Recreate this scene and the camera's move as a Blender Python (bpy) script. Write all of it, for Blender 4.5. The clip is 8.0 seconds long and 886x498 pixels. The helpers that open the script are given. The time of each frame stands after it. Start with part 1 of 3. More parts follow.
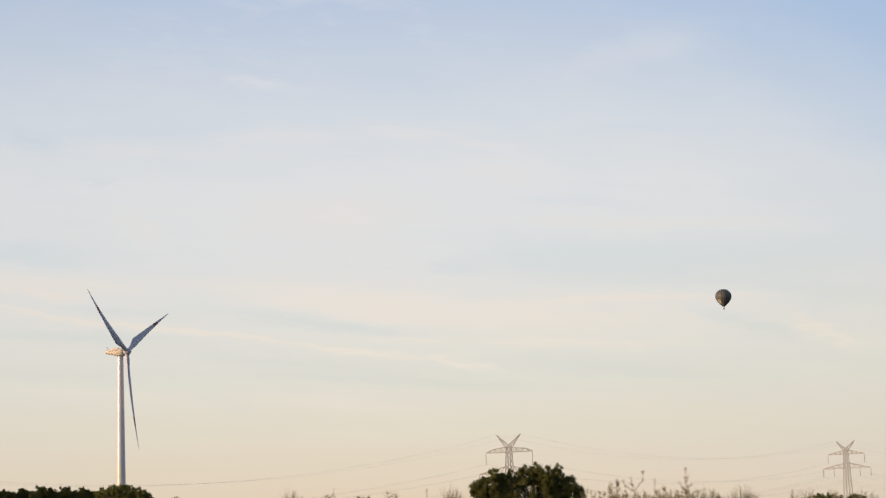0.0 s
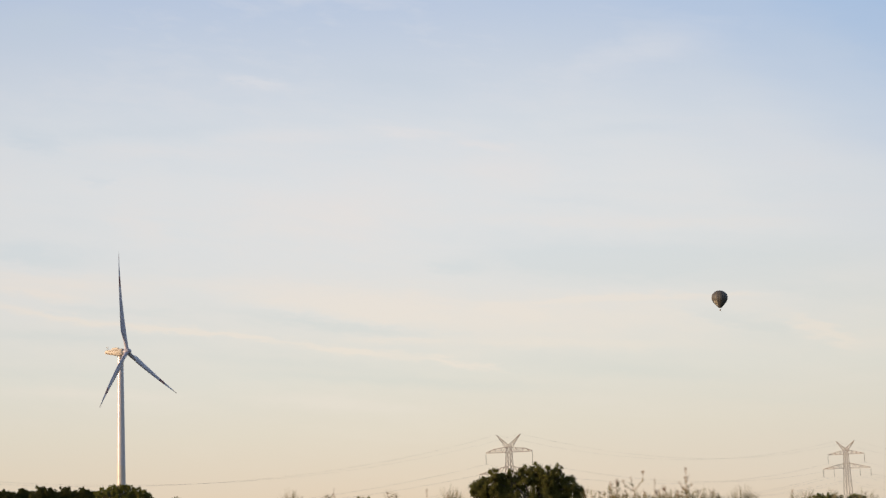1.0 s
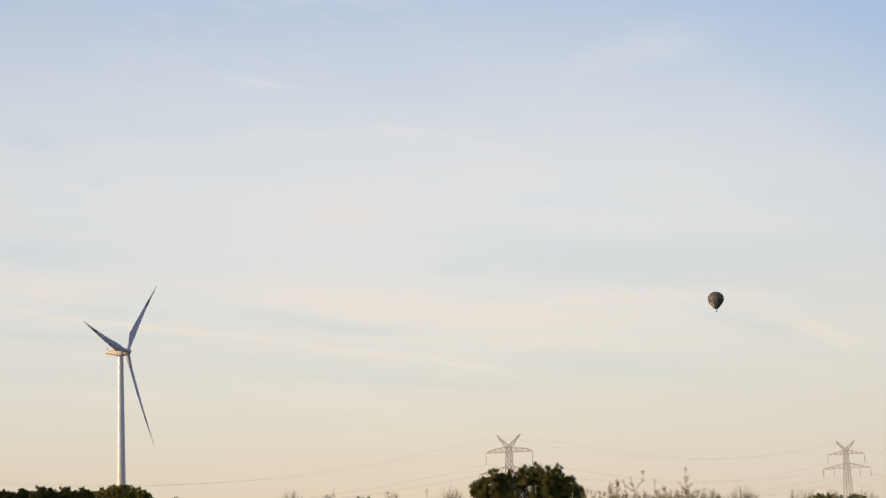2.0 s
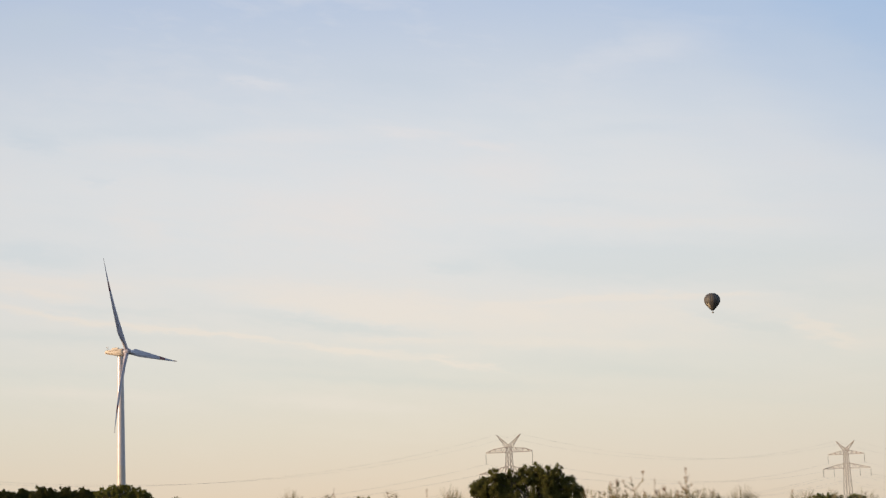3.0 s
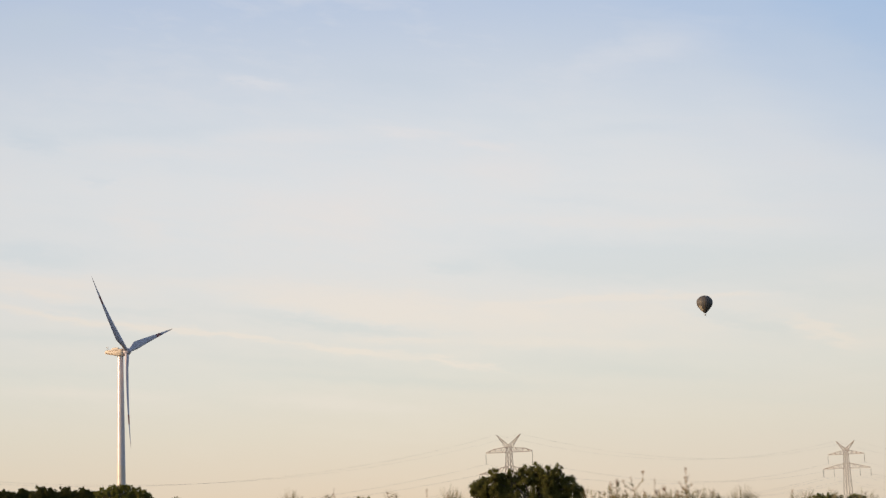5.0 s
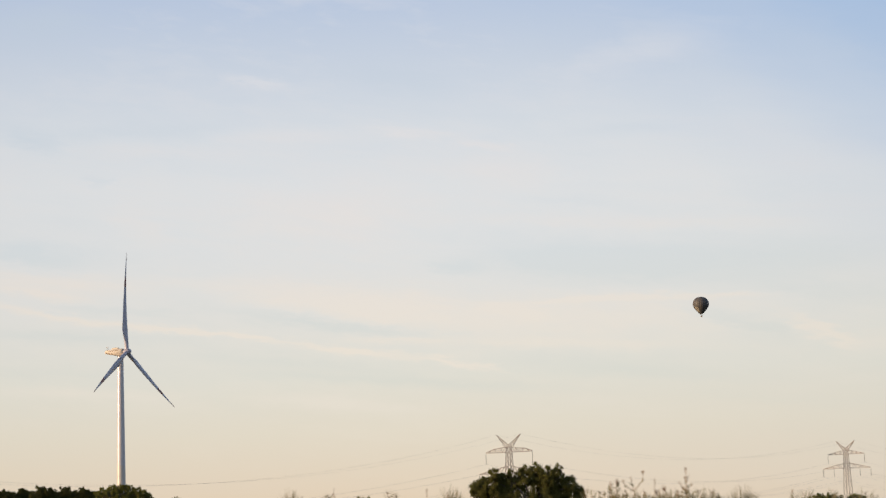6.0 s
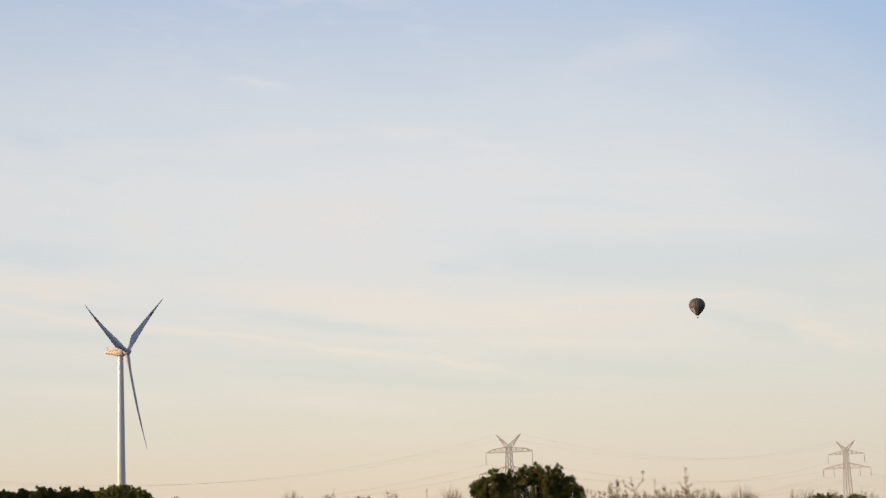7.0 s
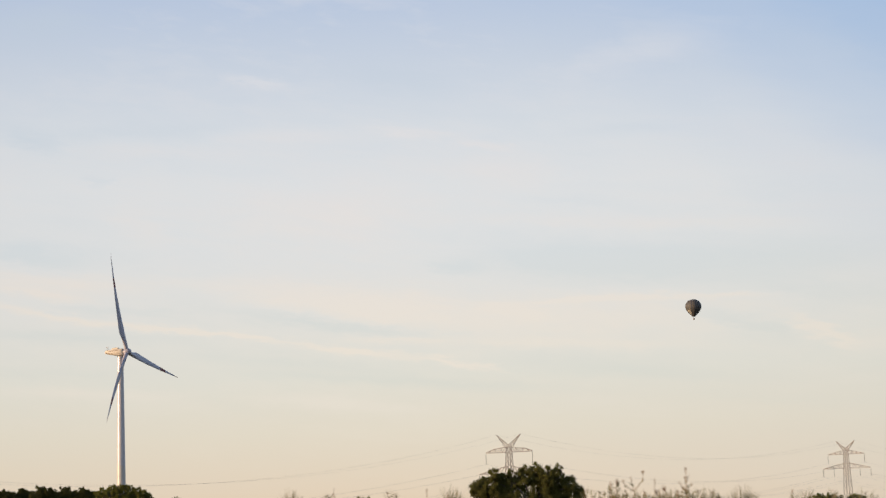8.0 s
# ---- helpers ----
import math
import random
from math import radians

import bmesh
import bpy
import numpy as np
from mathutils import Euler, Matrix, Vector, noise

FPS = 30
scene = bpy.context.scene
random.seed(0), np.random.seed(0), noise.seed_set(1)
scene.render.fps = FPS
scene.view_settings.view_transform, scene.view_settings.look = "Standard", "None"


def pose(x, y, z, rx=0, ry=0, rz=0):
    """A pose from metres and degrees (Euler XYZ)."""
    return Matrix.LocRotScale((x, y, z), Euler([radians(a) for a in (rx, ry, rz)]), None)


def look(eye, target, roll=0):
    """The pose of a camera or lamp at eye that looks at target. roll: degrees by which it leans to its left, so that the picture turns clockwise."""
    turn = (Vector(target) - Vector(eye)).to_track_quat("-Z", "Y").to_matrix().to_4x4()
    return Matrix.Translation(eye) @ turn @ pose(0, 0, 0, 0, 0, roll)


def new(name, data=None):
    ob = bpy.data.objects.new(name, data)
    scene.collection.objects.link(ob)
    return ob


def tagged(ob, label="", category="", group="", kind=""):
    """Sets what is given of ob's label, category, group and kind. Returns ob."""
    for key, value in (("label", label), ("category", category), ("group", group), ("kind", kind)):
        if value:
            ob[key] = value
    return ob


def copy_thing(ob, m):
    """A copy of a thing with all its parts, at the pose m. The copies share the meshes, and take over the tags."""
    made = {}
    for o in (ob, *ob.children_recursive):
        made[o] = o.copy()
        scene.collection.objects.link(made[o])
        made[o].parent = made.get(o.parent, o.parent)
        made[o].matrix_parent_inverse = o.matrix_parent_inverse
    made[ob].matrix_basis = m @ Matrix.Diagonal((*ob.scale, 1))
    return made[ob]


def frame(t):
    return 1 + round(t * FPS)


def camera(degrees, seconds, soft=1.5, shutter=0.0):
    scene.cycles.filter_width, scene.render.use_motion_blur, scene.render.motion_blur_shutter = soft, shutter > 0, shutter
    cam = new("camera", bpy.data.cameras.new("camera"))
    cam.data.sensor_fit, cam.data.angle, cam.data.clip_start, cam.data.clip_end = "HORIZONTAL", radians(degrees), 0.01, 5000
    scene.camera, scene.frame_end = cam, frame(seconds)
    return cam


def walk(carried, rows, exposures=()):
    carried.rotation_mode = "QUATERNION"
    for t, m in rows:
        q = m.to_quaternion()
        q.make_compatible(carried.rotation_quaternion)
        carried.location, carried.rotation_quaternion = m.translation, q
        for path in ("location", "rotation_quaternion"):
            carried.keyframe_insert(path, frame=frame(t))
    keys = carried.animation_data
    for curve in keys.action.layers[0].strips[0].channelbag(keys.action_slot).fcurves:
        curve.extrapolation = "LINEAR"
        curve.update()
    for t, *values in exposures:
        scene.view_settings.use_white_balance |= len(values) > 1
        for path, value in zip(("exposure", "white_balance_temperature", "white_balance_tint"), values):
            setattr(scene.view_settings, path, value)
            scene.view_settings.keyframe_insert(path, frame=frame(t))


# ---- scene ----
cam = camera(27.52, 8.0, soft=1.35)
cam.data.dof.use_dof = True
cam.data.dof.focus_distance = 700.0
cam.data.dof.aperture_fstop = 4.6
EYE = Vector((0.0, 0.0, 1.6))
PITCH = radians(8.21)
STAND = look(EYE, EYE + Vector((0.0, math.cos(PITCH), math.sin(PITCH))) * 100.0, -1.87)
walk(cam, [(0.0, STAND), (8.0, STAND)])

# ---- light ----
SUN_AZIMUTH = radians(254.0)    # clockwise from the viewing direction: behind, to the left
SUN_ELEVATION = radians(8.0)


def lin(r, g, b):
    """Linear colour from 8-bit screen values."""
    out = []
    for c in (r, g, b):
        c = c / 255.0
        out.append(c / 12.92 if c <= 0.04045 else ((c + 0.055) / 1.055) ** 2.4)
    return (*out, 1.0)


class Nodes:
    """Short hand for a node tree."""

    def __init__(self, tree):
        self.tree = tree
        tree.nodes.clear()

    def add(self, kind, **values):
        node = self.tree.nodes.new(kind)
        for key, value in values.items():
            if key in node.inputs:
                node.inputs[key].default_value = value
        return node

    def math(self, op, a, b=0.0, c=0.0):
        node = self.tree.nodes.new("ShaderNodeMath")
        node.operation = op
        for i, v in enumerate((a, b, c)):
            self.put(v, node.inputs[i])
        return node.outputs[0]

    def put(self, value, socket):
        if isinstance(value, (int, float, tuple)):
            socket.default_value = value
        else:
            self.tree.links.new(value, socket)

    def ramp(self, fac, stops, mode="LINEAR"):
        node = self.tree.nodes.new("ShaderNodeValToRGB")
        node.color_ramp.interpolation = mode
        els = node.color_ramp.elements
        while len(els) < len(stops):
            els.new(0.5)
        for e, (p, c) in zip(els, stops):
            e.position, e.color = p, c if len(c) == 4 else (*c, 1.0)
        self.put(fac, node.inputs[0])
        return node.outputs[0]

    def mix(self, fac, a, b, blend="MIX"):
        node = self.tree.nodes.new("ShaderNodeMix")
        node.data_type, node.blend_type = "RGBA", blend
        self.put(fac, node.inputs[0])
        self.put(a, node.inputs[6])
        self.put(b, node.inputs[7])
        return node.outputs[2]

    def noise(self, vector, scale, detail=4.0, rough=0.55, distortion=0.0):
        node = self.tree.nodes.new("ShaderNodeTexNoise")
        node.inputs["Scale"].default_value = scale
        node.inputs["Detail"].default_value = detail
        node.inputs["Roughness"].default_value = rough
        node.inputs["Distortion"].default_value = distortion
        self.tree.links.new(vector, node.inputs["Vector"])
        return node.outputs["Fac"]

    def xyz(self, x, y, z=0.0):
        node = self.tree.nodes.new("ShaderNodeCombineXYZ")
        for i, v in enumerate((x, y, z)):
            self.put(v, node.inputs[i])
        return node.outputs[0]


def grey(v):
    return (v, v, v, 1.0)


# wisps (above 0) and clear gaps (below 0): bearing, height, half length, half width, lean in degrees; strength
STREAKS = [
    (-12.79, 6.44, 1.83, 0.13, -10.3, 0.5), (-9.14, 5.92, 2.21, 0.13, -6.9, 0.6), (-7.39, 5.7, 1.87, 0.07, -7.1, 0.7), (-2.77, 5.06, 2.97, 0.11, -8.0, 0.55),
    (-1.24, 5.35, 1.44, 0.13, -3.9, 0.4), (0.7, 4.49, 1.27, 0.11, -10.4, 0.6), (-12.34, 7.46, 2.6, 0.29, -6.8, 0.55), (-8.25, 7.34, 1.68, 0.18, -3.8, 0.2),
    (-3.36, 6.61, 3.62, 0.54, -9.1, 0.6), (4.9, 6.46, 2.15, 0.09, 1.2, 0.55), (3.78, 5.88, 4.65, 0.64, -2.8, 0.5), (2.02, 6.22, 1.09, 0.13, -9.6, 0.35),
    (4.38, 5.04, 3.65, 0.2, -2.7, 0.35), (11.78, 5.13, 1.23, 0.23, -27.8, 0.6), (8.31, 5.35, 1.32, 0.45, -4.6, 0.2), (13.38, 4.66, 1.19, 0.29, -9.3, 0.35),
    (-1.04, 11.98, 1.46, 0.2, -5.8, 0.45), (1.49, 11.45, 0.92, 0.16, -9.9, 0.45), (-4.86, 11.89, 2.36, 0.29, -3.4, 0.3), (-8.1, 11.41, 2.68, 0.25, -2.2, 0.3),
    (-5.92, 13.63, 0.91, 0.18, -7.1, 0.35), (-3.47, 9.38, 3.08, 0.9, 2.0, 0.35), (2.19, 10.56, 1.82, 0.54, -5.0, 0.25), (5.69, 8.85, 5.01, 0.25, -3.8, 0.3),
    (6.53, 14.25, 2.4, 0.54, 7.2, 0.25), (-9.57, 9.13, 0.95, 0.54, -22.2, 0.2), (4.67, 7.68, 3.32, 0.64, -5.6, -0.75), (0.45, 7.59, 0.91, 0.25, -7.6, -0.45),
    (-3.55, 5.89, 3.43, 0.2, -8.7, -0.6), (-10.36, 6.48, 2.18, 0.13, -3.3, -0.35), (-11.39, 5.69, 3.2, 0.18, -2.6, -0.4), (-4.2, 4.63, 4.02, 0.21, -6.0, -0.3),
    (-12.19, 4.59, 1.72, 0.18, -3.8, -0.3), (9.28, 5.54, 1.62, 0.23, -16.0, -0.5), (11.75, 6.4, 2.59, 0.36, -6.1, -0.35), (-12.97, 11.77, 0.98, 0.32, -13.1, -0.5),
    (-9.25, 12.07, 2.76, 0.23, 2.8, -0.35), (-1.36, 13.62, 1.84, 0.43, -7.0, -0.3), (-12.61, 15.31, 1.35, 0.72, 12.5, -0.5), (-10.96, 10.5, 0.35, 0.18, -7.0, -0.3),
    (3.96, 9.61, 1.45, 0.16, -5.3, -0.25), (6.05, 11.81, 1.63, 0.18, -1.2, -0.25), (10.04, 9.55, 1.07, 0.39, -13.0, -0.2), (-13.4, 8.39, 0.86, 0.25, -2.8, -0.35),
    (4.62, 4.39, 3.38, 0.36, -3.7, -0.25),
    (-1.37, 4.05, 5.09, 0.16, -4.36, -0.5), (-3.61, 3.38, 3.03, 0.25, -5.34, 0.35), (7.25, 3.99, 3.52, 0.21, -4.25, -0.3), (10.23, 3.15, 3.35, 0.25, -6.19, -0.25), (-11.06, 3.91, 2.85, 0.21, -3.76, 0.25),
    (10.0, 7.5, 3.8, 0.7, -2.0, -0.5), (-12.6, 7.05, 1.5, 0.16, -9.0, 0.45), (8.2, 6.35, 2.4, 0.08, -1.5, 0.4), (-12.4, 8.1, 1.5, 0.4, -5.0, -0.5),
]


def build_world():
    """Evening sky: clear air under a thin, streaky veil of high cloud."""
    world = bpy.data.worlds.new("evening_sky")
    scene.world = world
    world.use_nodes = True
    n = Nodes(world.node_tree)
    coord = n.add("ShaderNodeTexCoord")
    split = n.add("ShaderNodeSeparateXYZ")
    n.tree.links.new(coord.outputs["Generated"], split.inputs[0])
    az = n.math("ARCTAN2", split.outputs[0], split.outputs[1])
    el = n.math("ARCSINE", split.outputs[2])
    sky = n.add("ShaderNodeTexSky")
    sky.sky_type, sky.sun_disc = "NISHITA", False
    sky.sun_elevation, sky.sun_rotation = SUN_ELEVATION, SUN_AZIMUTH
    sky.air_density, sky.dust_density = 1.0, 1.5
    clear = n.add("ShaderNodeBackground", Strength=0.12)
    n.tree.links.new(sky.outputs[0], clear.inputs["Color"])

    # the veil's colour by height above the horizon, warm below and grey-white above
    up = n.math("DIVIDE", el, 0.35)
    veil = n.ramp(up, [(0.0, lin(229, 207, 179)), (0.04, lin(229, 212, 189)), (0.125, lin(228, 219, 201)), (0.21, lin(226, 223, 212)),
                       (0.314, lin(227, 225, 220)), (0.41, lin(224, 225, 225)), (0.51, lin(223, 225, 227)), (0.60, lin(216, 221, 227)),
                       (0.70, lin(203, 212, 225)), (0.80, lin(188, 202, 224)), (1.0, lin(164, 186, 220))])
    # fine streaks, drawn out along the horizon and leaning a little
    lean = n.math("ADD", el, n.math("MULTIPLY", az, 0.10))
    broad = n.noise(n.xyz(n.math("MULTIPLY", az, 9.0), n.math("MULTIPLY", lean, 34.0), 3.1), 1.0, 4.0, 0.5, 0.6)
    fine = n.noise(n.xyz(n.math("MULTIPLY", az, 16.0), n.math("MULTIPLY", lean, 130.0), 7.7), 1.0, 2.5, 0.5, 0.6)
    low = n.ramp(n.math("DIVIDE", el, 0.30), [(0.0, grey(0.1)), (0.12, grey(0.3)), (0.3, grey(0.9)), (0.6, grey(0.8)), (1.0, grey(0.9))])
    fluff = n.noise(n.xyz(n.math("MULTIPLY", az, 42.0), n.math("MULTIPLY", lean, 105.0), 4.4), 1.0, 6.0, 0.62, 0.4)
    streak = n.math("ADD", n.math("MULTIPLY", n.math("SUBTRACT", broad, 0.5), 0.9),
                    n.math("MULTIPLY", n.math("SUBTRACT", fine, 0.5), 0.6))
    streak = n.math("ADD", streak, n.math("MULTIPLY", n.math("SUBTRACT", fluff, 0.5), 0.85))
    # the larger wisps and clear gaps, each with a frayed edge
    fray = n.math("MULTIPLY", n.math("SUBTRACT", n.noise(n.xyz(n.math("MULTIPLY", az, 26.0), n.math("MULTIPLY", el, 60.0), 1.3), 1.0, 3.0, 0.55), 0.5), 0.006)
    tear = n.math("MULTIPLY", n.math("SUBTRACT", n.noise(n.xyz(n.math("MULTIPLY", az, 70.0), n.math("MULTIPLY", lean, 240.0), 5.9), 1.0, 4.0, 0.6), 0.5), 0.0045)
    spot = n.xyz(n.math("ADD", az, n.math("MULTIPLY", tear, 6.0)), n.math("ADD", el, n.math("ADD", fray, tear)), 1.0)
    total = None
    for a0, e0, half_l, half_w, turn, power in STREAKS:
        a0, e0, half_l, half_w = (radians(v) for v in (a0, e0, half_l, half_w))
        c, d = math.cos(radians(turn)), math.sin(radians(turn))
        arms = []
        for ca, ce, size in ((c, d, half_l), (-d, c, half_w)):
            dot = n.tree.nodes.new("ShaderNodeVectorMath")
            dot.operation = "DOT_PRODUCT"
            n.tree.links.new(spot, dot.inputs[0])
            dot.inputs[1].default_value = (ca / size, ce / size, -(ca * a0 + ce * e0) / size)
            arms.append(dot.outputs["Value"])
        reach = n.math("ADD", n.math("POWER", n.math("ABSOLUTE", arms[0]), 3.0), n.math("MULTIPLY", arms[1], arms[1]))
        wisp = n.math("MULTIPLY", n.math("POWER", 2.718, n.math("MULTIPLY", reach, -1.0)), power)
        total = wisp if total is None else n.math("ADD", total, wisp)
    frayed = n.math("ADD", 0.45, n.math("MULTIPLY", broad, 1.1))
    streak = n.math("MULTIPLY", n.math("ADD", streak, n.math("MULTIPLY", n.math("MULTIPLY", total, frayed), 2.1)), low)
    bright = n.math("MINIMUM", n.math("MAXIMUM", streak, 0.0), 1.0)
    gap = n.math("MINIMUM", n.math("MAXIMUM", n.math("MULTIPLY", streak, -1.0), 0.0), 1.0)
    colour = n.mix(n.math("MULTIPLY", bright, 0.95), veil, n.ramp(up, [(0.25, lin(236, 227, 214)), (0.45, lin(232, 226, 222)), (0.7, lin(222, 223, 228))]))
    clear_air = n.ramp(up, [(0.2, lin(213, 216, 208)), (0.33, lin(210, 217, 217)), (0.45, lin(208, 218, 224)), (0.7, lin(196, 208, 222))])
    colour = n.mix(n.math("MULTIPLY", gap, 0.5), colour, clear_air)
    # bluer away from the sun: the veil thins out past a slanting, uneven edge
    past = n.math("ADD", n.math("MULTIPLY", n.math("SUBTRACT", az, 0.145), 0.59), n.math("MULTIPLY", n.math("SUBTRACT", el, 0.28), 0.8))
    past = n.math("ADD", past, n.math("ADD", n.math("MULTIPLY", n.math("SUBTRACT", broad, 0.5), 0.035), n.math("MULTIPLY", n.math("SUBTRACT", fluff, 0.5), 0.02)))
    blue = n.ramp(n.math("MULTIPLY", n.math("ADD", past, 0.09), 6.0), [(0.0, grey(0.0)), (0.3, grey(0.1)), (0.54, grey(0.34)), (0.75, grey(0.6)), (1.0, grey(0.85))], "EASE")
    colour = n.mix(blue, colour, lin(160, 190, 227))
    # less warm low down on the side away from the sun
    cool = n.math("MULTIPLY", n.math("MULTIPLY", n.math("MINIMUM", n.math("MAXIMUM", az, 0.0), 0.3), 0.95),
                  n.math("MAXIMUM", n.math("SUBTRACT", 1.0, n.math("DIVIDE", el, 0.2)), 0.0))
    colour = n.mix(cool, colour, lin(215, 218, 214))
    # darker towards both sides: lens vignetting put into the sky colour
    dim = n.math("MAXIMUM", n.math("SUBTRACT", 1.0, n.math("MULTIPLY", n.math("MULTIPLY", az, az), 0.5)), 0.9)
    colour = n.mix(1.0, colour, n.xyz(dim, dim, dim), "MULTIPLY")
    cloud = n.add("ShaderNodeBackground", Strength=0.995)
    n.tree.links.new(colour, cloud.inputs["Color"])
    cover = n.ramp(n.math("DIVIDE", el, 1.57), [(0.0, grey(0.98)), (0.22, grey(0.97)), (0.5, grey(0.5)), (1.0, grey(0.3))])
    both = n.add("ShaderNodeMixShader")
    n.tree.links.new(cover, both.inputs[0])
    n.tree.links.new(clear.outputs[0], both.inputs[1])
    n.tree.links.new(cloud.outputs[0], both.inputs[2])
    out = n.add("ShaderNodeOutputWorld")
    n.tree.links.new(both.outputs[0], out.inputs["Surface"])


build_world()
sun = new("sun", bpy.data.lights.new("sun", "SUN"))
sun.data.energy, sun.data.angle, sun.data.color = 5.2, radians(0.6), (1.0, 0.74, 0.48)
to_sun = Vector((math.sin(SUN_AZIMUTH) * math.cos(SUN_ELEVATION), math.cos(SUN_AZIMUTH) * math.cos(SUN_ELEVATION), math.sin(SUN_ELEVATION)))
sun.matrix_basis = look(to_sun * 300.0, (0, 0, 0))
scene.view_settings.exposure = 0.0


# ---- materials ----
def material(name, base, rough, vary=0.2, scale=1.0, metal=0.0, bump=0.0, second=None, per="object", translucent=0.0, spec=0.4, spread=None):
    """A surface with stains at one scale, grain at a finer one and a little random change from piece to piece."""
    m = bpy.data.materials.new(name)
    m.use_nodes = True
    n = Nodes(m.node_tree)
    coord = n.add("ShaderNodeTexCoord")
    big = n.noise(coord.outputs["Object"], scale, 5.0, 0.6)
    small = n.noise(coord.outputs["Object"], scale * 9.0, 4.0, 0.6)
    amount = n.math("ADD", n.math("MULTIPLY", big, 0.65), n.math("MULTIPLY", small, 0.35))
    amount = n.ramp(amount, [(0.3, grey(0.0)), (0.7, grey(1.0))])
    dark = tuple(c * (1.0 - vary) for c in base)
    light = second or tuple(min(c * (1.0 + vary), 0.9) for c in base)
    colour = n.mix(amount, (*dark, 1.0), (*light, 1.0))
    if per == "island":
        geo = n.add("ShaderNodeNewGeometry")
        rnd = geo.outputs["Random Per Island"]
    else:
        info = n.add("ShaderNodeObjectInfo")
        rnd = info.outputs["Random"]
    hue = n.add("ShaderNodeHueSaturation")
    spread = spread or (0.5 if per == "island" else 0.12)
    n.put(n.math("ADD", 1.0 - spread / 2, n.math("MULTIPLY", rnd, spread)), hue.inputs["Value"])
    n.put(n.math("ADD", 0.5 - spread * 0.03, n.math("MULTIPLY", rnd, spread * 0.06)), hue.inputs["Hue"])
    n.put(colour, hue.inputs["Color"])
    shader = n.add("ShaderNodeBsdfPrincipled", Metallic=metal)
    shader.inputs["Specular IOR Level"].default_value = spec
    n.put(hue.outputs[0], shader.inputs["Base Color"])
    n.put(n.math("ADD", rough - 0.08, n.math("MULTIPLY", small, 0.16)), shader.inputs["Roughness"])
    if bump:
        b = n.add("ShaderNodeBump", Strength=bump)
        n.put(small, b.inputs["Height"])
        n.tree.links.new(b.outputs[0], shader.inputs["Normal"])
    out = n.add("ShaderNodeOutputMaterial")
    if translucent:
        thin = n.add("ShaderNodeBsdfTranslucent")
        n.put(hue.outputs[0], thin.inputs["Color"])
        both = n.add("ShaderNodeMixShader", Fac=translucent)
        n.tree.links.new(shader.outputs[0], both.inputs[1])
        n.tree.links.new(thin.outputs[0], both.inputs[2])
        n.tree.links.new(both.outputs[0], out.inputs["Surface"])
    else:
        n.tree.links.new(shader.outputs[0], out.inputs["Surface"])
    return m


PAINT = material("turbine_paint", (0.575, 0.51, 0.50), 0.28, 0.06, 0.15, spec=0.6)
PAINT_LOW = material("lower_tower_paint", (0.62, 0.535, 0.465), 0.34, 0.07, 0.2, spec=0.5)
BLADE = material("blade_gelcoat", (0.45, 0.40, 0.44), 0.40, 0.08, 0.2)
NACELLE = material("nacelle_shell", (0.66, 0.545, 0.42), 0.5, 0.14, 0.5)
NACELLE_BROWN = material("nacelle_brown", (0.20, 0.125, 0.085), 0.6, 0.2, 1.0)
RED = material("signal_red", (0.23, 0.060, 0.055), 0.45, 0.15, 0.5)
DARK = material("dark_metal", (0.12, 0.12, 0.12), 0.5, 0.2, 1.0)
STEEL = material("weathered_galvanised_steel", (0.24, 0.19, 0.165), 0.6, 0.2, 0.4, metal=0.15)
GLASS = material("brown_insulator_glaze", (0.16, 0.11, 0.08), 0.3, 0.2, 2.0)
WIRE = material("weathered_aluminium_wire", (0.34, 0.31, 0.29), 0.5, 0.1, 0.2, metal=0.5)
BARK = material("tree_bark", (0.13, 0.10, 0.075), 0.9, 0.4, 3.0, bump=0.5)
LEAF = material("tree_leaf", (0.105, 0.108, 0.028), 0.7, 0.3, 0.5, per="island", translucent=0.3, second=(0.17, 0.155, 0.044), spec=0.1, spread=0.34)
HEDGE_LEAF = material("hedge_leaf", (0.058, 0.063, 0.018), 0.65, 0.3, 0.5, per="island", translucent=0.2, second=(0.105, 0.098, 0.028), spec=0.1)
FIELD_LEAF = material("field_tree_leaf", (0.155, 0.165, 0.036), 0.6, 0.35, 0.6, per="island", translucent=0.4, second=(0.27, 0.25, 0.06), spec=0.1, spread=0.36)
SHRUB_LEAF = material("shrub_leaf", (0.15, 0.165, 0.045), 0.6, 0.35, 0.6, per="island", translucent=0.3, second=(0.24, 0.235, 0.075), spec=0.15)
WEED_STEM = material("weed_stem", (0.46, 0.34, 0.24), 0.8, 0.25, 6.0)
WEED_BUD = material("weed_bud", (0.50, 0.36, 0.25), 0.8, 0.25, 9.0, per="island", translucent=0.5, spec=0.1)
WEED_LEAF = material("weed_leaf", (0.25, 0.235, 0.095), 0.7, 0.3, 5.0, per="island", translucent=0.5, second=(0.42, 0.34, 0.20), spec=0.1)
FIELD = material("field_grass", (0.075, 0.085, 0.03), 0.9, 0.35, 0.15, bump=0.4, second=(0.14, 0.125, 0.06))
CLOTH_DARK = material("charcoal_ripstop", (0.072, 0.066, 0.066), 0.6, 0.15, 0.2)
CLOTH_BROWN = material("brown_ripstop", (0.105, 0.088, 0.072), 0.6, 0.15, 0.2)
CLOTH_CREAM = material("cream_ripstop", (0.50, 0.43, 0.33), 0.6, 0.15, 0.2)
WICKER = material("wicker", (0.22, 0.13, 0.06), 0.8, 0.4, 8.0, bump=0.6)


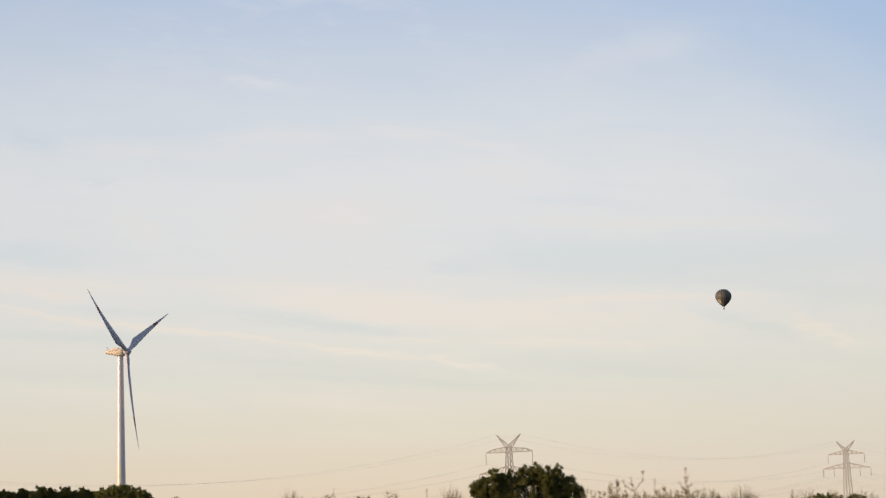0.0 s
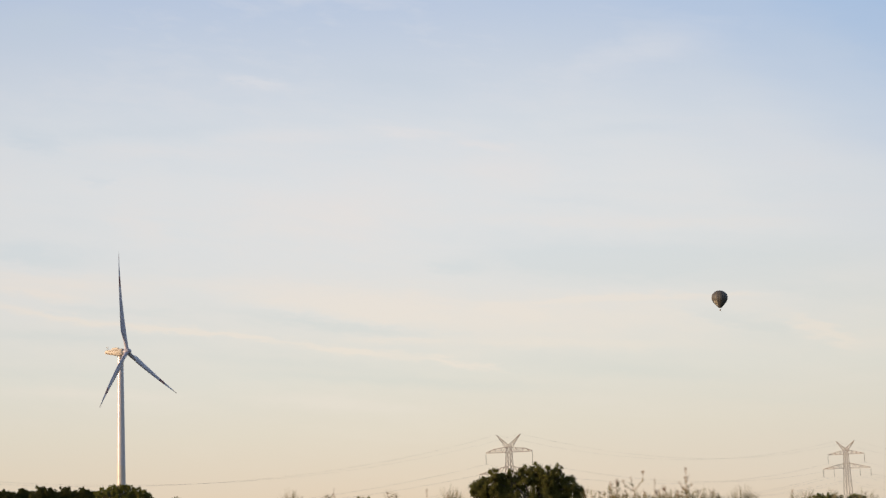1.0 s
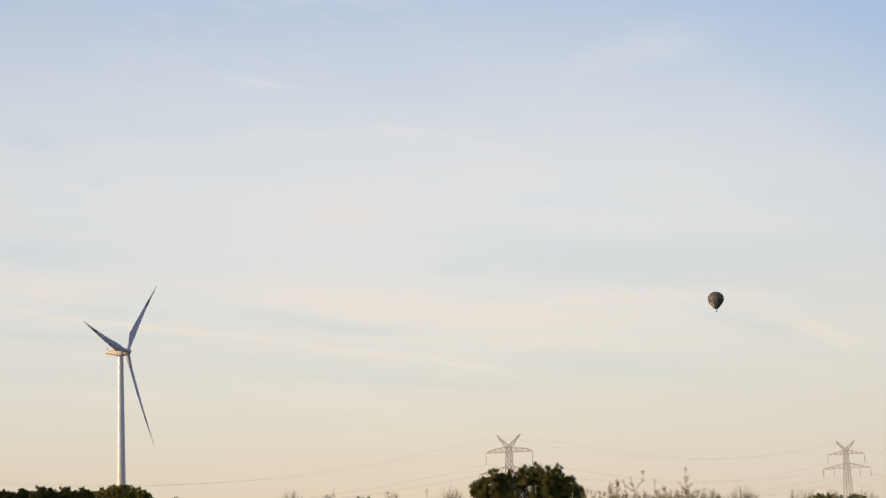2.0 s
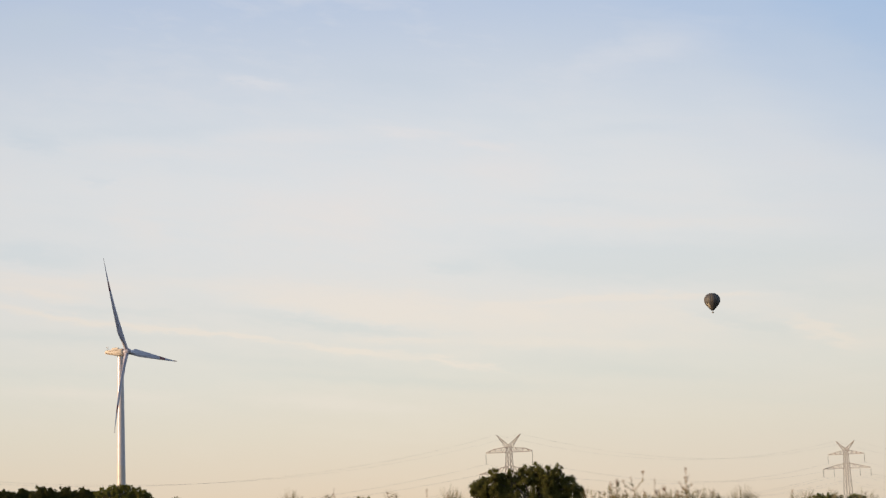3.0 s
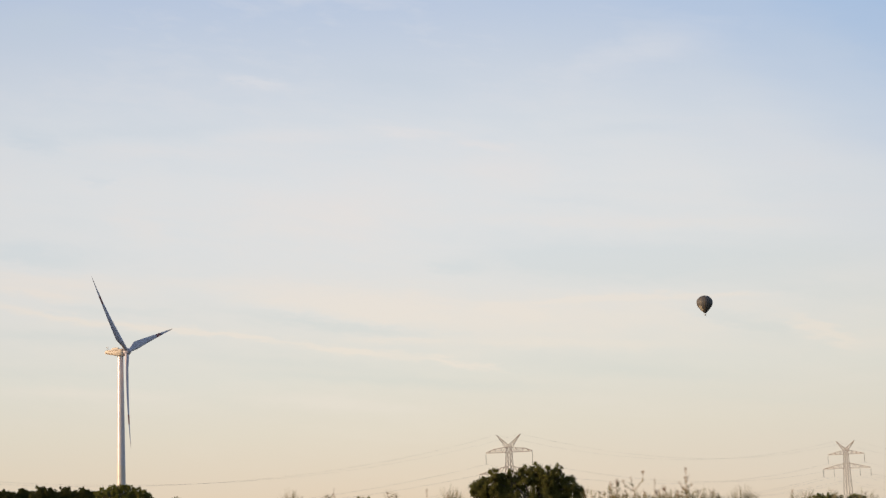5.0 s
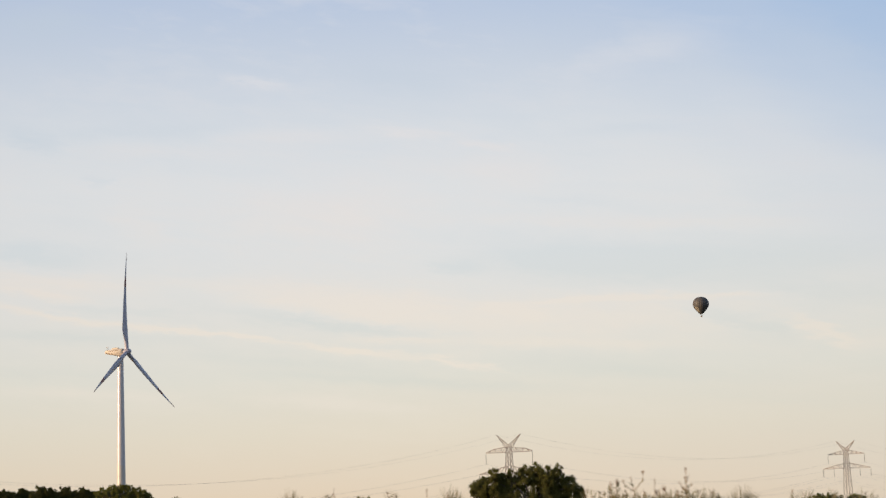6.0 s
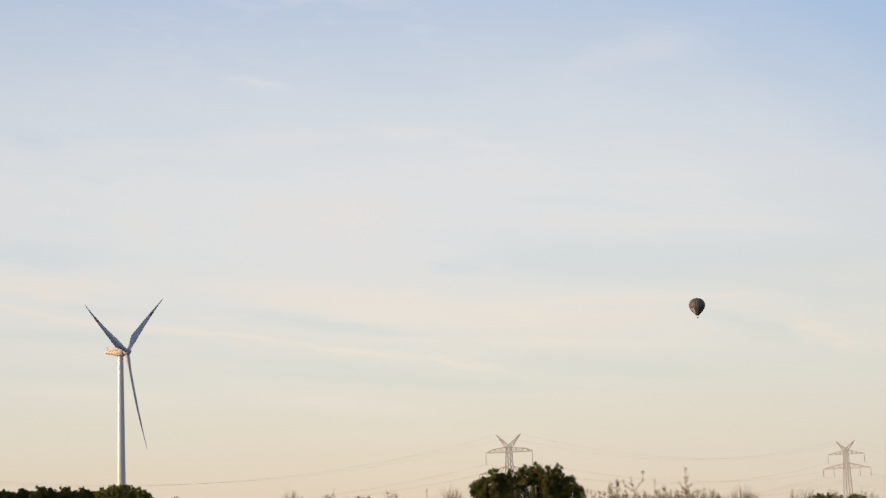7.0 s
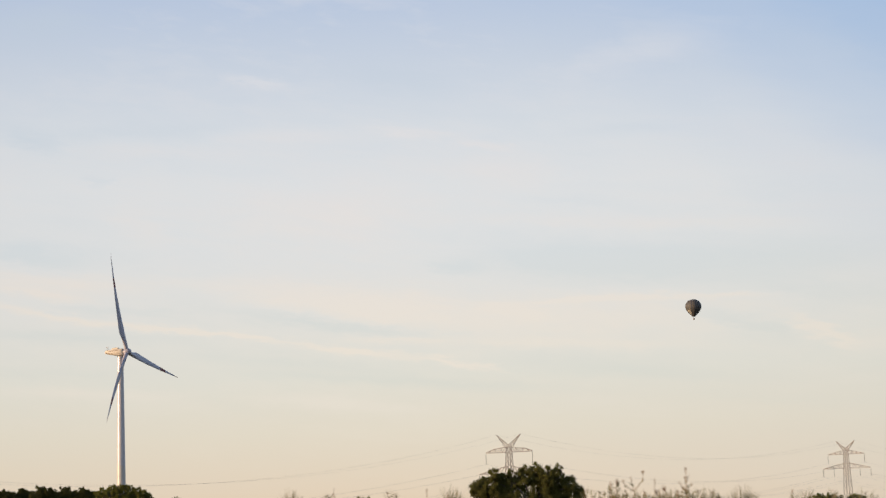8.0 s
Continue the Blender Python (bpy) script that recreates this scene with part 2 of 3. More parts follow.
# ---- building blocks ----
def part(name, bm, mat, parent, label="", smooth=False):
    """Links a bmesh as one mesh object under its thing."""
    me = bpy.data.meshes.new(name)
    bm.normal_update()
    bm.to_mesh(me)
    bm.free()
    for m in mat if isinstance(mat, (list, tuple)) else [mat]:
        me.materials.append(m)
    if smooth:
        for p in me.polygons:
            p.use_smooth = True
    ob = new(name, me)
    ob.parent = parent
    return tagged(ob, label)


def side_axes(d):
    d = d.normalized()
    a = d.cross(Vector((0, 0, 1)))
    if a.length < 0.05:
        a = d.cross(Vector((1, 0, 0)))
    a.normalize()
    return a, d.cross(a).normalized()


def bar(bm, a, b, w):
    """An angle-iron member as a square bar."""
    a, b = Vector(a), Vector(b)
    u, v = side_axes(b - a)
    rings = []
    for p in (a, b):
        rings.append([bm.verts.new(p + (u * su + v * sv) * w / 2) for su, sv in ((1, 1), (-1, 1), (-1, -1), (1, -1))])
    for i in range(4):
        bm.faces.new((rings[0][i], rings[0][(i + 1) % 4], rings[1][(i + 1) % 4], rings[1][i]))
    bm.faces.new(rings[0][::-1])
    bm.faces.new(rings[1])


def tube(bm, points, radii, sides=6, caps=True):
    rings = []
    for i, p in enumerate(points):
        p = Vector(p)
        d = Vector(points[min(i + 1, len(points) - 1)]) - Vector(points[max(i - 1, 0)])
        u, v = side_axes(d)
        rings.append([bm.verts.new(p + (u * math.cos(2 * math.pi * k / sides) + v * math.sin(2 * math.pi * k / sides)) * radii[i]) for k in range(sides)])
    for r, s in zip(rings, rings[1:]):
        for k in range(sides):
            bm.faces.new((r[k], r[(k + 1) % sides], s[(k + 1) % sides], s[k]))
    if caps:
        bm.faces.new(rings[0][::-1])
        bm.faces.new(rings[-1])


def lathe(bm, profile, sides, bulge=0.0, stripes=1):
    """Turns (radius, height) pairs round z; bulge rounds each of the gores out."""
    per = stripes
    rings = []
    for r, z in profile:
        ring = []
        for k in range(sides):
            a = 2 * math.pi * k / sides
            f = 1.0 + bulge * abs(math.sin(math.pi * k / per)) if per > 1 else 1.0
            ring.append(bm.verts.new((r * f * math.cos(a), r * f * math.sin(a), z)))
        rings.append(ring)
    for r, s in zip(rings, rings[1:]):
        for k in range(sides):
            face = bm.faces.new((r[k], r[(k + 1) % sides], s[(k + 1) % sides], s[k]))
            face.material_index = (k // per) % 2 if per > 1 else 0
    return rings


# ---- ground ----
def ground_height(x, y):
    """Level round about, falling away gently in the distance."""
    return -0.0018 * max(0.0, math.hypot(x, y) - 900.0)


def build_ground():
    """One sheet of open field to the horizon."""
    xs = [-4800, -2400, -1200, -900, -600, -300, -150, -70, -30, -12, 0, 12, 30, 70, 150, 300, 600, 900, 1200, 2400, 4800]
    bm = bmesh.new()
    grid = [[bm.verts.new((x, y, ground_height(x, y))) for x in xs] for y in xs]
    for r, s in zip(grid, grid[1:]):
        for i in range(len(xs) - 1):
            bm.faces.new((r[i], r[i + 1], s[i + 1], s[i]))
    ob = part("ground", bm, FIELD, None)
    tagged(ob, "wide level field of dry summer grass", "ground", kind="structure")


build_ground()

# ---- wind turbine ----
TURBINE = Vector((-147.9, 819.0, 0.0))
YAW, TILT = radians(72.6), radians(4.74)
AXIS = Vector((math.sin(YAW) * math.cos(TILT), -math.cos(YAW) * math.cos(TILT), math.sin(TILT)))
HUB = Vector((-144.76, 818.0, 77.31)) - TURBINE
SPIN_START, SPIN_RATE = -57.5, 49.97        # degrees, degrees a second
BLADE_LENGTH = 45.4


def rotor_pose(degrees):
    across = Vector((math.cos(YAW), math.sin(YAW), 0.0))
    upward = AXIS.cross(across)
    m = Matrix((across, upward, AXIS)).transposed().to_4x4()
    return Matrix.Translation(HUB) @ m @ pose(0, 0, 0, 0, 0, -degrees)


def blade_mesh(bm):
    """A tapered, twisted and pre-bent blade along +y, leading edge to +x, with a red band and a red tip."""
    steps = 40
    rings = []
    for i in range(steps + 1):
        f = i / steps
        y = 1.0 + (BLADE_LENGTH - 1.0) * f
        if f < 0.05:
            chord, thick = 1.9, 1.9
        elif f < 0.2:
            g = (f - 0.05) / 0.15
            g = g * g * (3 - 2 * g)
            chord, thick = 1.9 + 1.75 * g, 1.9 - 0.95 * g
        else:
            g = (f - 0.2) / 0.8
            chord = 3.65 * (1 - g) ** 0.92 * (1 - 0.12 * g) + 0.16
            thick = chord * (0.26 - 0.10 * g)
        twist = radians(16.0 * (1 - f) ** 2 + 1.0)
        bend = 3.0 * f ** 1.9
        ring = []
        for k in range(14):
            a = 2 * math.pi * k / 14
            cx = math.cos(a)
            # blunt nose, thin trailing edge once past the round root
            sharp = min(max((f - 0.03) / 0.15, 0.0), 1.0)
            px = chord * (0.5 * cx + (-0.18) * sharp)
            pz = 0.5 * thick * math.sin(a) * (1 - sharp * 0.75 * max(0.0, -cx) ** 1.2)
            ring.append(bm.verts.new((px * math.cos(twist) - pz * math.sin(twist), y, px * math.sin(twist) + pz * math.cos(twist) + bend)))
        rings.append(ring)
    for i, (r, s) in enumerate(zip(rings, rings[1:])):
        f = (i + 0.5) / steps
        for k in range(14):
            face = bm.faces.new((r[k], s[k], s[(k + 1) % 14], r[(k + 1) % 14]))
            face.material_index = 1 if 0.66 < f < 0.76 or f > 0.93 else 0
    bm.faces.new(rings[-1])


def build_turbine():
    thing = new("wind_turbine")
    thing.matrix_basis = Matrix.Translation(TURBINE)
    tagged(thing, "white three-bladed wind turbine with red-banded blades, turning", "wind turbine")
    # tapering tower in two tones with flange rings
    bm = bmesh.new()
    top = 75.4
    join = 26.2
    lathe(bm, [(2.12 - 0.82 * z / top, z) for z in [join + (top - join) * k / 12 for k in range(13)]], 48)
    part("tower", bm, PAINT, thing, "tapering white steel tower", True)
    bm = bmesh.new()
    lathe(bm, [(2.12 - 0.82 * z / top, z) for z in [join * k / 6 for k in range(7)]], 48)
    part("tower_base", bm, PAINT_LOW, thing, "slightly warmer lower tower section", True)
    for z in (join, 51.0):
        r = 2.12 + (1.30 - 2.12) * z / top
        bm = bmesh.new()
        lathe(bm, [(r - 0.05, z - 0.09), (r + 0.02, z - 0.08), (r + 0.02, z + 0.08), (r - 0.05, z + 0.09)], 48)
        part("flange", bm, PAINT, thing)
    bm = bmesh.new()
    lathe(bm, [(1.36, top - 0.15), (1.40, top), (1.40, top + 0.55), (1.2, top + 0.6)], 32)
    part("yaw_collar", bm, DARK, thing, "dark yaw bearing collar", True)

    # nacelle: a rounded box, tapering to the tail, with its length along -axis
    flat = Vector((AXIS.x, AXIS.y, 0)).normalized()
    across = Vector((math.cos(YAW), math.sin(YAW), 0.0))
    turn = Matrix((across, Vector((0, 0, 1)), flat)).transposed().to_4x4()
    frame_m = Matrix.Translation((0, 0, 77.25)) @ turn
    bm = bmesh.new()
    rings = []
    for z, w, hi, lo in ((-7.25, 1.10, 0.95, -0.30), (-7.05, 1.32, 1.15, -0.52), (-5.2, 1.55, 1.32, -0.90), (-2.5, 1.75, 1.5, -1.45),
                         (0.0, 1.85, 1.6, -1.85), (1.2, 1.8, 1.6, -1.8), (1.9, 1.5, 1.35, -1.45)):
        ring = []
        for k in range(24):
            a = 2 * math.pi * k / 24
            c, s = math.cos(a), math.sin(a)
            x = w * math.copysign(abs(c) ** 0.45, c)
            y = (hi if s > 0 else -lo) * math.copysign(abs(s) ** 0.45, s)
            ring.append(bm.verts.new((x, y + z * 0.005, z)))
        rings.append(ring)
    for r, s in zip(rings, rings[1:]):
        for k in range(24):
            bm.faces.new((r[k], r[(k + 1) % 24], s[(k + 1) % 24], s[k]))
    bm.faces.new(rings[0][::-1])
    bm.faces.new(rings[-1])
    nacelle = part("nacelle", bm, NACELLE, thing, "rounded off-white nacelle", True)
    nacelle.matrix_basis = frame_m
    # roof cooler hump, wind vane mast, brown stripes along the sides
    bm = bmesh.new()
    for z0, z1, h in ((-4.2, -0.9, 0.75),):
        rings = []
        for z, k in ((z0, 0.25), (z0 + 1.0, h), (z1 - 0.4, h), (z1, 0.2)):
            rings.append([bm.verts.new(p) for p in ((-0.95, 1.2, z), (-0.8, 1.45 + k, z), (0.8, 1.45 + k, z), (0.95, 1.2, z))])
        for r, s in zip(rings, rings[1:]):
            for k in range(3):
                bm.faces.new((r[k], r[k + 1], s[k + 1], s[k]))
        bm.faces.new(rings[0])
        bm.faces.new(rings[-1][::-1])
    part("roof_hatch", bm, NACELLE, nacelle, "raised roof hatch")
    bm = bmesh.new()
    for z in (-6.7, -6.2):
        bar(bm, (0.5, 0.9, z), (0.5, 2.7, z - 0.55), 0.10)
    bar(bm, (0.5, 2.6, -7.5), (0.5, 2.6, -6.3), 0.11)
    bar(bm, (0.5, 2.1, -7.0), (0.5, 2.1, -6.5), 0.09)
    part("wind_vane_mast", bm, STEEL, nacelle, "small wind vane mast")
    for sx in (-1.0, 1.0):
        for low, high, w in (((1.40, 0.25, -6.9), (1.84, 0.85, -0.4), 0.13), ((1.42, -0.25, -6.6), (1.84, -0.55, 0.6), 0.17), ((1.52, -0.55, -5.6), (1.82, -1.40, -1.2), 0.10)):
            bm = bmesh.new()
            bar(bm, (sx * low[0], low[1], low[2]), (sx * high[0], high[1], high[2]), w)
            part("side_seam", bm, NACELLE_BROWN, nacelle, "brown stripe along the nacelle side")
    bm = bmesh.new()
    bar(bm, (-1.1, 0.86, -7.2), (1.1, 0.86, -7.2), 0.2)
    part("tail_lip", bm, NACELLE_BROWN, nacelle, "brown lip over the tail")

    # rotor: spinner and three blades, turning together
    bm = bmesh.new()
    lathe(bm, [(1.35, -1.2), (1.55, -0.9), (1.62, 0.0), (1.5, 0.8), (1.15, 1.5), (0.6, 1.95), (0.05, 2.1)], 32)
    rotor = part("rotor", bm, BLADE, thing, "spinning hub with pale grey spinner", True)
    rotor.matrix_basis = rotor_pose(SPIN_START)
    first = None
    for k in range(3):
        if first is None:
            bm = bmesh.new()
            blade_mesh(bm)
            first = ob = part("blade", bm, [BLADE, RED], rotor, "pale grey blade with red band and red tip", True)
        else:
            ob = new("blade", first.data)
            ob.parent = rotor
            tagged(ob, "pale grey blade with red band and red tip")
        ob.matrix_basis = pose(0, 0, 0, 0, 0, -120.0 * k)
    return rotor


rotor = build_turbine()


# ---- power line ----
PYLONS = [(-213.0, 409.0, 38.0), (22.55, 692.0, 31.0), (195.65, 900.0, 42.0), (369.5, 1108.0, 40.0)]
PEAK = (5.3, 29.35)
UPPER = (10.1, 22.55, 4.1)
DEEPER = 1.0
LOWER = ((13.2, 15.6, 3.8), (7.2, 15.6, 3.8))


def half_width(z):
    return 1.75 + (1.15 - 1.75) * z / 15.6 if z < 15.6 else 1.15 + (0.8 - 1.15) * (z - 15.6) / 9.2


def lattice(bm, levels, w):
    for z0, z1 in zip(levels, levels[1:]):
        a, b = half_width(z0), half_width(z1)
        low = [Vector((sx * a, sy * a, z0)) for sx, sy in ((1, 1), (-1, 1), (-1, -1), (1, -1))]
        high = [Vector((sx * b, sy * b, z1)) for sx, sy in ((1, 1), (-1, 1), (-1, -1), (1, -1))]
        for k in range(4):
            bar(bm, low[k], high[(k + 1) % 4], w)
            bar(bm, low[(k + 1) % 4], high[k], w)
            bar(bm, high[k], high[(k + 1) % 4], w)


def build_pylon(knee_at, lower):
    thing = new("power_pylon")
    tagged(thing, "grey steel lattice power pylon with forked peak and two crossarms", "pylon", "pylons of the power line")
    for sx in (-1, 1):
        for sy in (-1, 1):
            bm = bmesh.new()
            for z0, z1 in ((0.0, 15.6), (15.6, 24.8)):
                a, b = half_width(z0), half_width(z1)
                bar(bm, (sx * a, sy * a, z0), (sx * b, sy * b, z1), 0.155)
            part("leg", bm, STEEL, thing)
    bm = bmesh.new()
    lattice(bm, [0.0, 4.0, 7.4, 10.4, 13.1, 15.6, 18.0, 20.3, 22.6, 24.8], 0.085)
    part("bracing", bm, STEEL, thing)
    for side in (-1, 1):
        # forked peak
        bm = bmesh.new()
        tip = Vector((side * PEAK[0], 0, PEAK[1]))
        feet = [Vector((side * x, sy * 0.7, zz)) for x, zz in ((-0.5, 24.9), (1.1, 24.2)) for sy in (-1, 1)]
        for f in feet:
            bar(bm, f, tip, 0.10)
        for k in range(1, 6):
            q = k / 6.5
            ring = [f.lerp(tip, q) for f in feet]
            nxt = [f.lerp(tip, min(q + 0.154, 1.0)) for f in feet]
            for i, j in ((0, 1), (1, 3), (3, 2), (2, 0)):
                bar(bm, ring[i], ring[j], 0.07)
                bar(bm, ring[i], nxt[j], 0.06)
        part("peak", bm, STEEL, thing)
        # crossarms
        for name, reach, z, rise, knee in (("upper_crossarm", UPPER[0], UPPER[1], 2.0, knee_at), ("lower_crossarm", lower[0][0], lower[0][1], 2.5, 0.0)):
            bm = bmesh.new()
            hb = half_width(z)
            end = Vector((side * (reach + 0.15), 0, z))
            n = 7
            low, high = [], []
            for k in range(n + 1):
                q = k / n
                x = side * (hb + (reach - hb) * q)
                y = hb * (1 - q) + 0.12
                if knee:
                    h = rise - 0.55 * q / knee if q < knee else (rise - 0.55) * (1 - (q - knee) / (1 - knee)) * 0.85 + 0.2
                else:
                    h = rise * (1 - q) + 0.15
                low.append([Vector((x, y, z)), Vector((x, -y, z))])
                high.append([Vector((x, y * 0.8, z + h)), Vector((x, -y * 0.8, z + h))])
            for s in (0, 1):
                bar(bm, low[0][s], low[-1][s], 0.15)
                for k in range(n):
                    bar(bm, high[k][s], high[k + 1][s], 0.11)
                    bar(bm, low[k][s], high[k + 1][s] if k % 2 else high[k][s], 0.075)
                    bar(bm, high[k][s], low[k + 1][s], 0.075)
            for k in range(n):
                bar(bm, low[k][0], low[k + 1][1], 0.075)
            part(name, bm, STEEL, thing)
        for reach, z, length in (UPPER, *lower):
            bm = bmesh.new()
            profile = [(0.03, z - 0.05), (0.03, z - 0.5)]
            count = 12
            for k in range(count):
                zz = z - 0.5 - (length - 0.9) * k / count
                profile += [(0.07, zz), (0.17, zz - 0.12), (0.07, zz - 0.16)]
            profile += [(0.05, z - length + 0.3), (0.14, z - length + 0.2), (0.14, z - length), (0.03, z - length - 0.05)]
            lathe(bm, profile, 8)
            ob = part("insulator", bm, GLASS, thing, "brown hanging insulator string")
            ob.location = (side * reach, 0, 0)
    return thing


plain = build_pylon(0.0, LOWER)
plain.matrix_basis = pose(PYLONS[0][0], PYLONS[0][1], 0, 0, 0, -PYLONS[0][2])
for x, y, turn in PYLONS[2:]:
    copy_thing(plain, pose(x, y, ground_height(x, y), 0, 0, -turn))
kneed = build_pylon(0.62, [(reach, z - DEEPER, length) for reach, z, length in LOWER])
kneed.matrix_basis = pose(PYLONS[1][0], PYLONS[1][1], 0, 0, 0, -PYLONS[1][2])
tagged(kneed, "grey steel lattice power pylon with arched upper crossarm behind the oak")


def build_wires():
    ends = [(s * PEAK[0], PEAK[1], 0) for s in (-1, 1)] + [(s * UPPER[0], UPPER[1] - UPPER[2], 1) for s in (-1, 1)]
    ends += [(s * r, z - length, 2) for r, z, length in LOWER for s in (-1, 1)]
    sags = [(17.5, 14.5), (9.3, 8.6), (10.0, 9.5)]
    for reach, z, kind in ends:
        pts = []
        for (a, b, sag) in zip(PYLONS, PYLONS[1:], sags):
            za, zb = (z - DEEPER if kind == 2 and e is PYLONS[1] else z for e in (a, b))
            p = pose(a[0], a[1], ground_height(a[0], a[1]), 0, 0, -a[2]) @ Vector((reach, 0, za))
            q = pose(b[0], b[1], ground_height(b[0], b[1]), 0, 0, -b[2]) @ Vector((reach, 0, zb))
            for k in range(33 if b is PYLONS[-1] else 32):
                f = k / 32
                pts.append(p.lerp(q, f) - Vector((0, 0, sag[min(kind, 1)] * 4 * f * (1 - f))))
        bm = bmesh.new()
        tube(bm, pts, [0.022 if kind else 0.015] * len(pts), 5)
        ob = part("power_line_wire", bm, WIRE, None, smooth=True)
        tagged(ob, "thin sagging overhead wire strung between the lattice pylons", "wire", "wires of the power line")


build_wires()


# ---- trees ----
def leaf_cloud(rng, centres, per, size):
    """Many small folded leaves round the given clumps: arrays of points and faces."""
    pts, faces = [], []
    for (c, r) in centres:
        n = int(per * (r[0] * r[2]) ** 0.9 * 4) + 10
        d = rng.normal(size=(n, 3))
        d /= np.linalg.norm(d, axis=1)[:, None]
        rad = rng.uniform(0.2, 1.0, n) ** 0.5 * (1 + 0.25 * rng.normal(size=n))
        pos = np.array(c) + d * rad[:, None] * np.array(r)
        nrm = d * 0.7 + rng.normal(size=(n, 3)) * 0.6 + np.array((0, 0, 0.25))
        nrm /= np.linalg.norm(nrm, axis=1)[:, None]
        along = np.cross(nrm, rng.normal(size=(n, 3)))
        along /= np.linalg.norm(along, axis=1)[:, None]
        across = np.cross(nrm, along)
        s = size * rng.uniform(0.6, 1.3, n)[:, None]
        base = len(pts)
        quad = np.stack([pos - along * s, pos + across * s * 0.55 + nrm * s * 0.15, pos + along * s, pos - across * s * 0.55 + nrm * s * 0.15], 1)
        pts.extend(quad.reshape(-1, 3).tolist())
        faces.extend([[base + 4 * i, base + 4 * i + 1, base + 4 * i + 2] for i in range(n)])
        faces.extend([[base + 4 * i, base + 4 * i + 2, base + 4 * i + 3] for i in range(n)])
    return pts, faces


def build_tree(name, place, lobes, seed, leaf, size, density, label, category, trunk_top, trunk_radius, clumps=16, depth=0.9, group=""):
    """A tapered trunk, a limb into every lobe and a crown of leaf clumps. Lobes: (x, height, half width, half height)."""
    rng = np.random.default_rng(seed)
    thing = new(name)
    thing.location = (place[0], place[1], 0)
    tagged(thing, label, category, group)
    bm = bmesh.new()
    tube(bm, [(0, 0, -0.1), (0.02, 0, 0.25), (0.06, 0.03, trunk_top * 0.5), (0.1, 0, trunk_top)],
         [trunk_radius * 1.5, trunk_radius, trunk_radius * 0.85, trunk_radius * 0.6], 10)
    part("trunk", bm, BARK, thing, smooth=True)
    centres, bm = [], bmesh.new()
    for (x, z, rx, rz) in lobes:
        deep = (rx + rz) / 2 * depth if rx < 2.2 * rz else rz * 1.5
        off = rng.uniform(-0.35, 0.35) * deep
        core = Vector((x, off, z))
        start = Vector((0.05, 0, trunk_top * rng.uniform(0.7, 0.98)))
        mid = start.lerp(core, 0.5) + Vector((0, 0, 0.12 * (core - start).length))
        r = trunk_radius * 0.4
        tube(bm, [start, mid, core, core + Vector((0, 0, rz * 0.5))], [r, r * 0.7, r * 0.4, r * 0.12], 6)
        centres.append(((x, off, z), (rx * 0.5, deep * 0.5, rz * 0.5)))
        n = int(clumps * max(1.0, rx / 1.2))
        for _ in range(n):
            d = rng.normal(size=3)
            d /= np.linalg.norm(d)
            f = rng.uniform(0.55, 0.95)
            cr = rng.uniform(0.14, 0.32) * min(rx, rz, 1.3)
            c = (x + d[0] * rx * f, off + d[1] * deep * f, z + d[2] * rz * f)
            centres.append((c, (cr * 0.95, cr * 0.95, cr * rng.uniform(0.8, 1.4))))
            tube(bm, [core, core.lerp(Vector(c), 0.55), c], [r * 0.3, r * 0.2, r * 0.08], 4)
    part("limbs", bm, BARK, thing, smooth=True)
    me = bpy.data.meshes.new("crown")
    pts, faces = leaf_cloud(rng, centres, density, size)
    me.from_pydata(pts, [], faces)
    me.materials.append(leaf)
    crown = new("crown", me)
    crown.parent = thing
    return thing


OAK_LOBES = [(-4.57, 3.2, 0.85, 0.9), (-4.2, 3.7, 0.65, 0.8), (-3.15, 4.02, 0.95, 1.2), (-2.3, 3.9, 0.6, 0.9), (-1.6, 3.9, 0.62, 1.3), (-0.56, 4.17, 0.9, 1.1),
             (0.48, 4.18, 1.1, 1.35), (1.47, 3.9, 0.9, 1.4), (2.42, 4.07, 0.8, 1.25), (3.37, 3.25, 0.9, 1.1), (4.28, 2.53, 0.6, 0.7),
             (-0.45, 1.76, 4.25, 1.8), (3.01, 1.74, 1.8, 1.3), (-3.7, 2.7, 1.2, 1.0), (-2.4, 3.0, 1.1, 1.0), (1.9, 3.0, 1.3, 1.1)]
build_tree("oak_tree", (6.94, 160.0), [(x, z - 0.02, rx * 0.98, rz) for x, z, rx, rz in OAK_LOBES], 5, LEAF, 0.054, 620, "broad low oak tree with dense dark green crown", "tree", 1.7, 0.3, 44)
build_tree("field_tree", (-43.02, 240.0), [(-3.25, 5.05, 0.8, 0.62), (-2.45, 5.42, 0.95, 0.68), (-1.55, 5.62, 1.0, 0.68), (-0.55, 5.72, 1.05, 0.66), (0.5, 5.68, 1.05, 0.66),
           (1.5, 5.45, 1.0, 0.66), (2.35, 5.08, 0.9, 0.62), (3.05, 4.62, 0.8, 0.55), (3.5, 4.2, 0.7, 0.45), (-1.0, 4.95, 2.4, 0.7), (1.2, 4.75, 2.0, 0.7), (-0.34, 3.9, 3.75, 1.2)],
           8, FIELD_LEAF, 0.075, 300, "rounded olive-green tree with a domed crown before the turbine tower", "tree", 2.4, 0.26, 30)
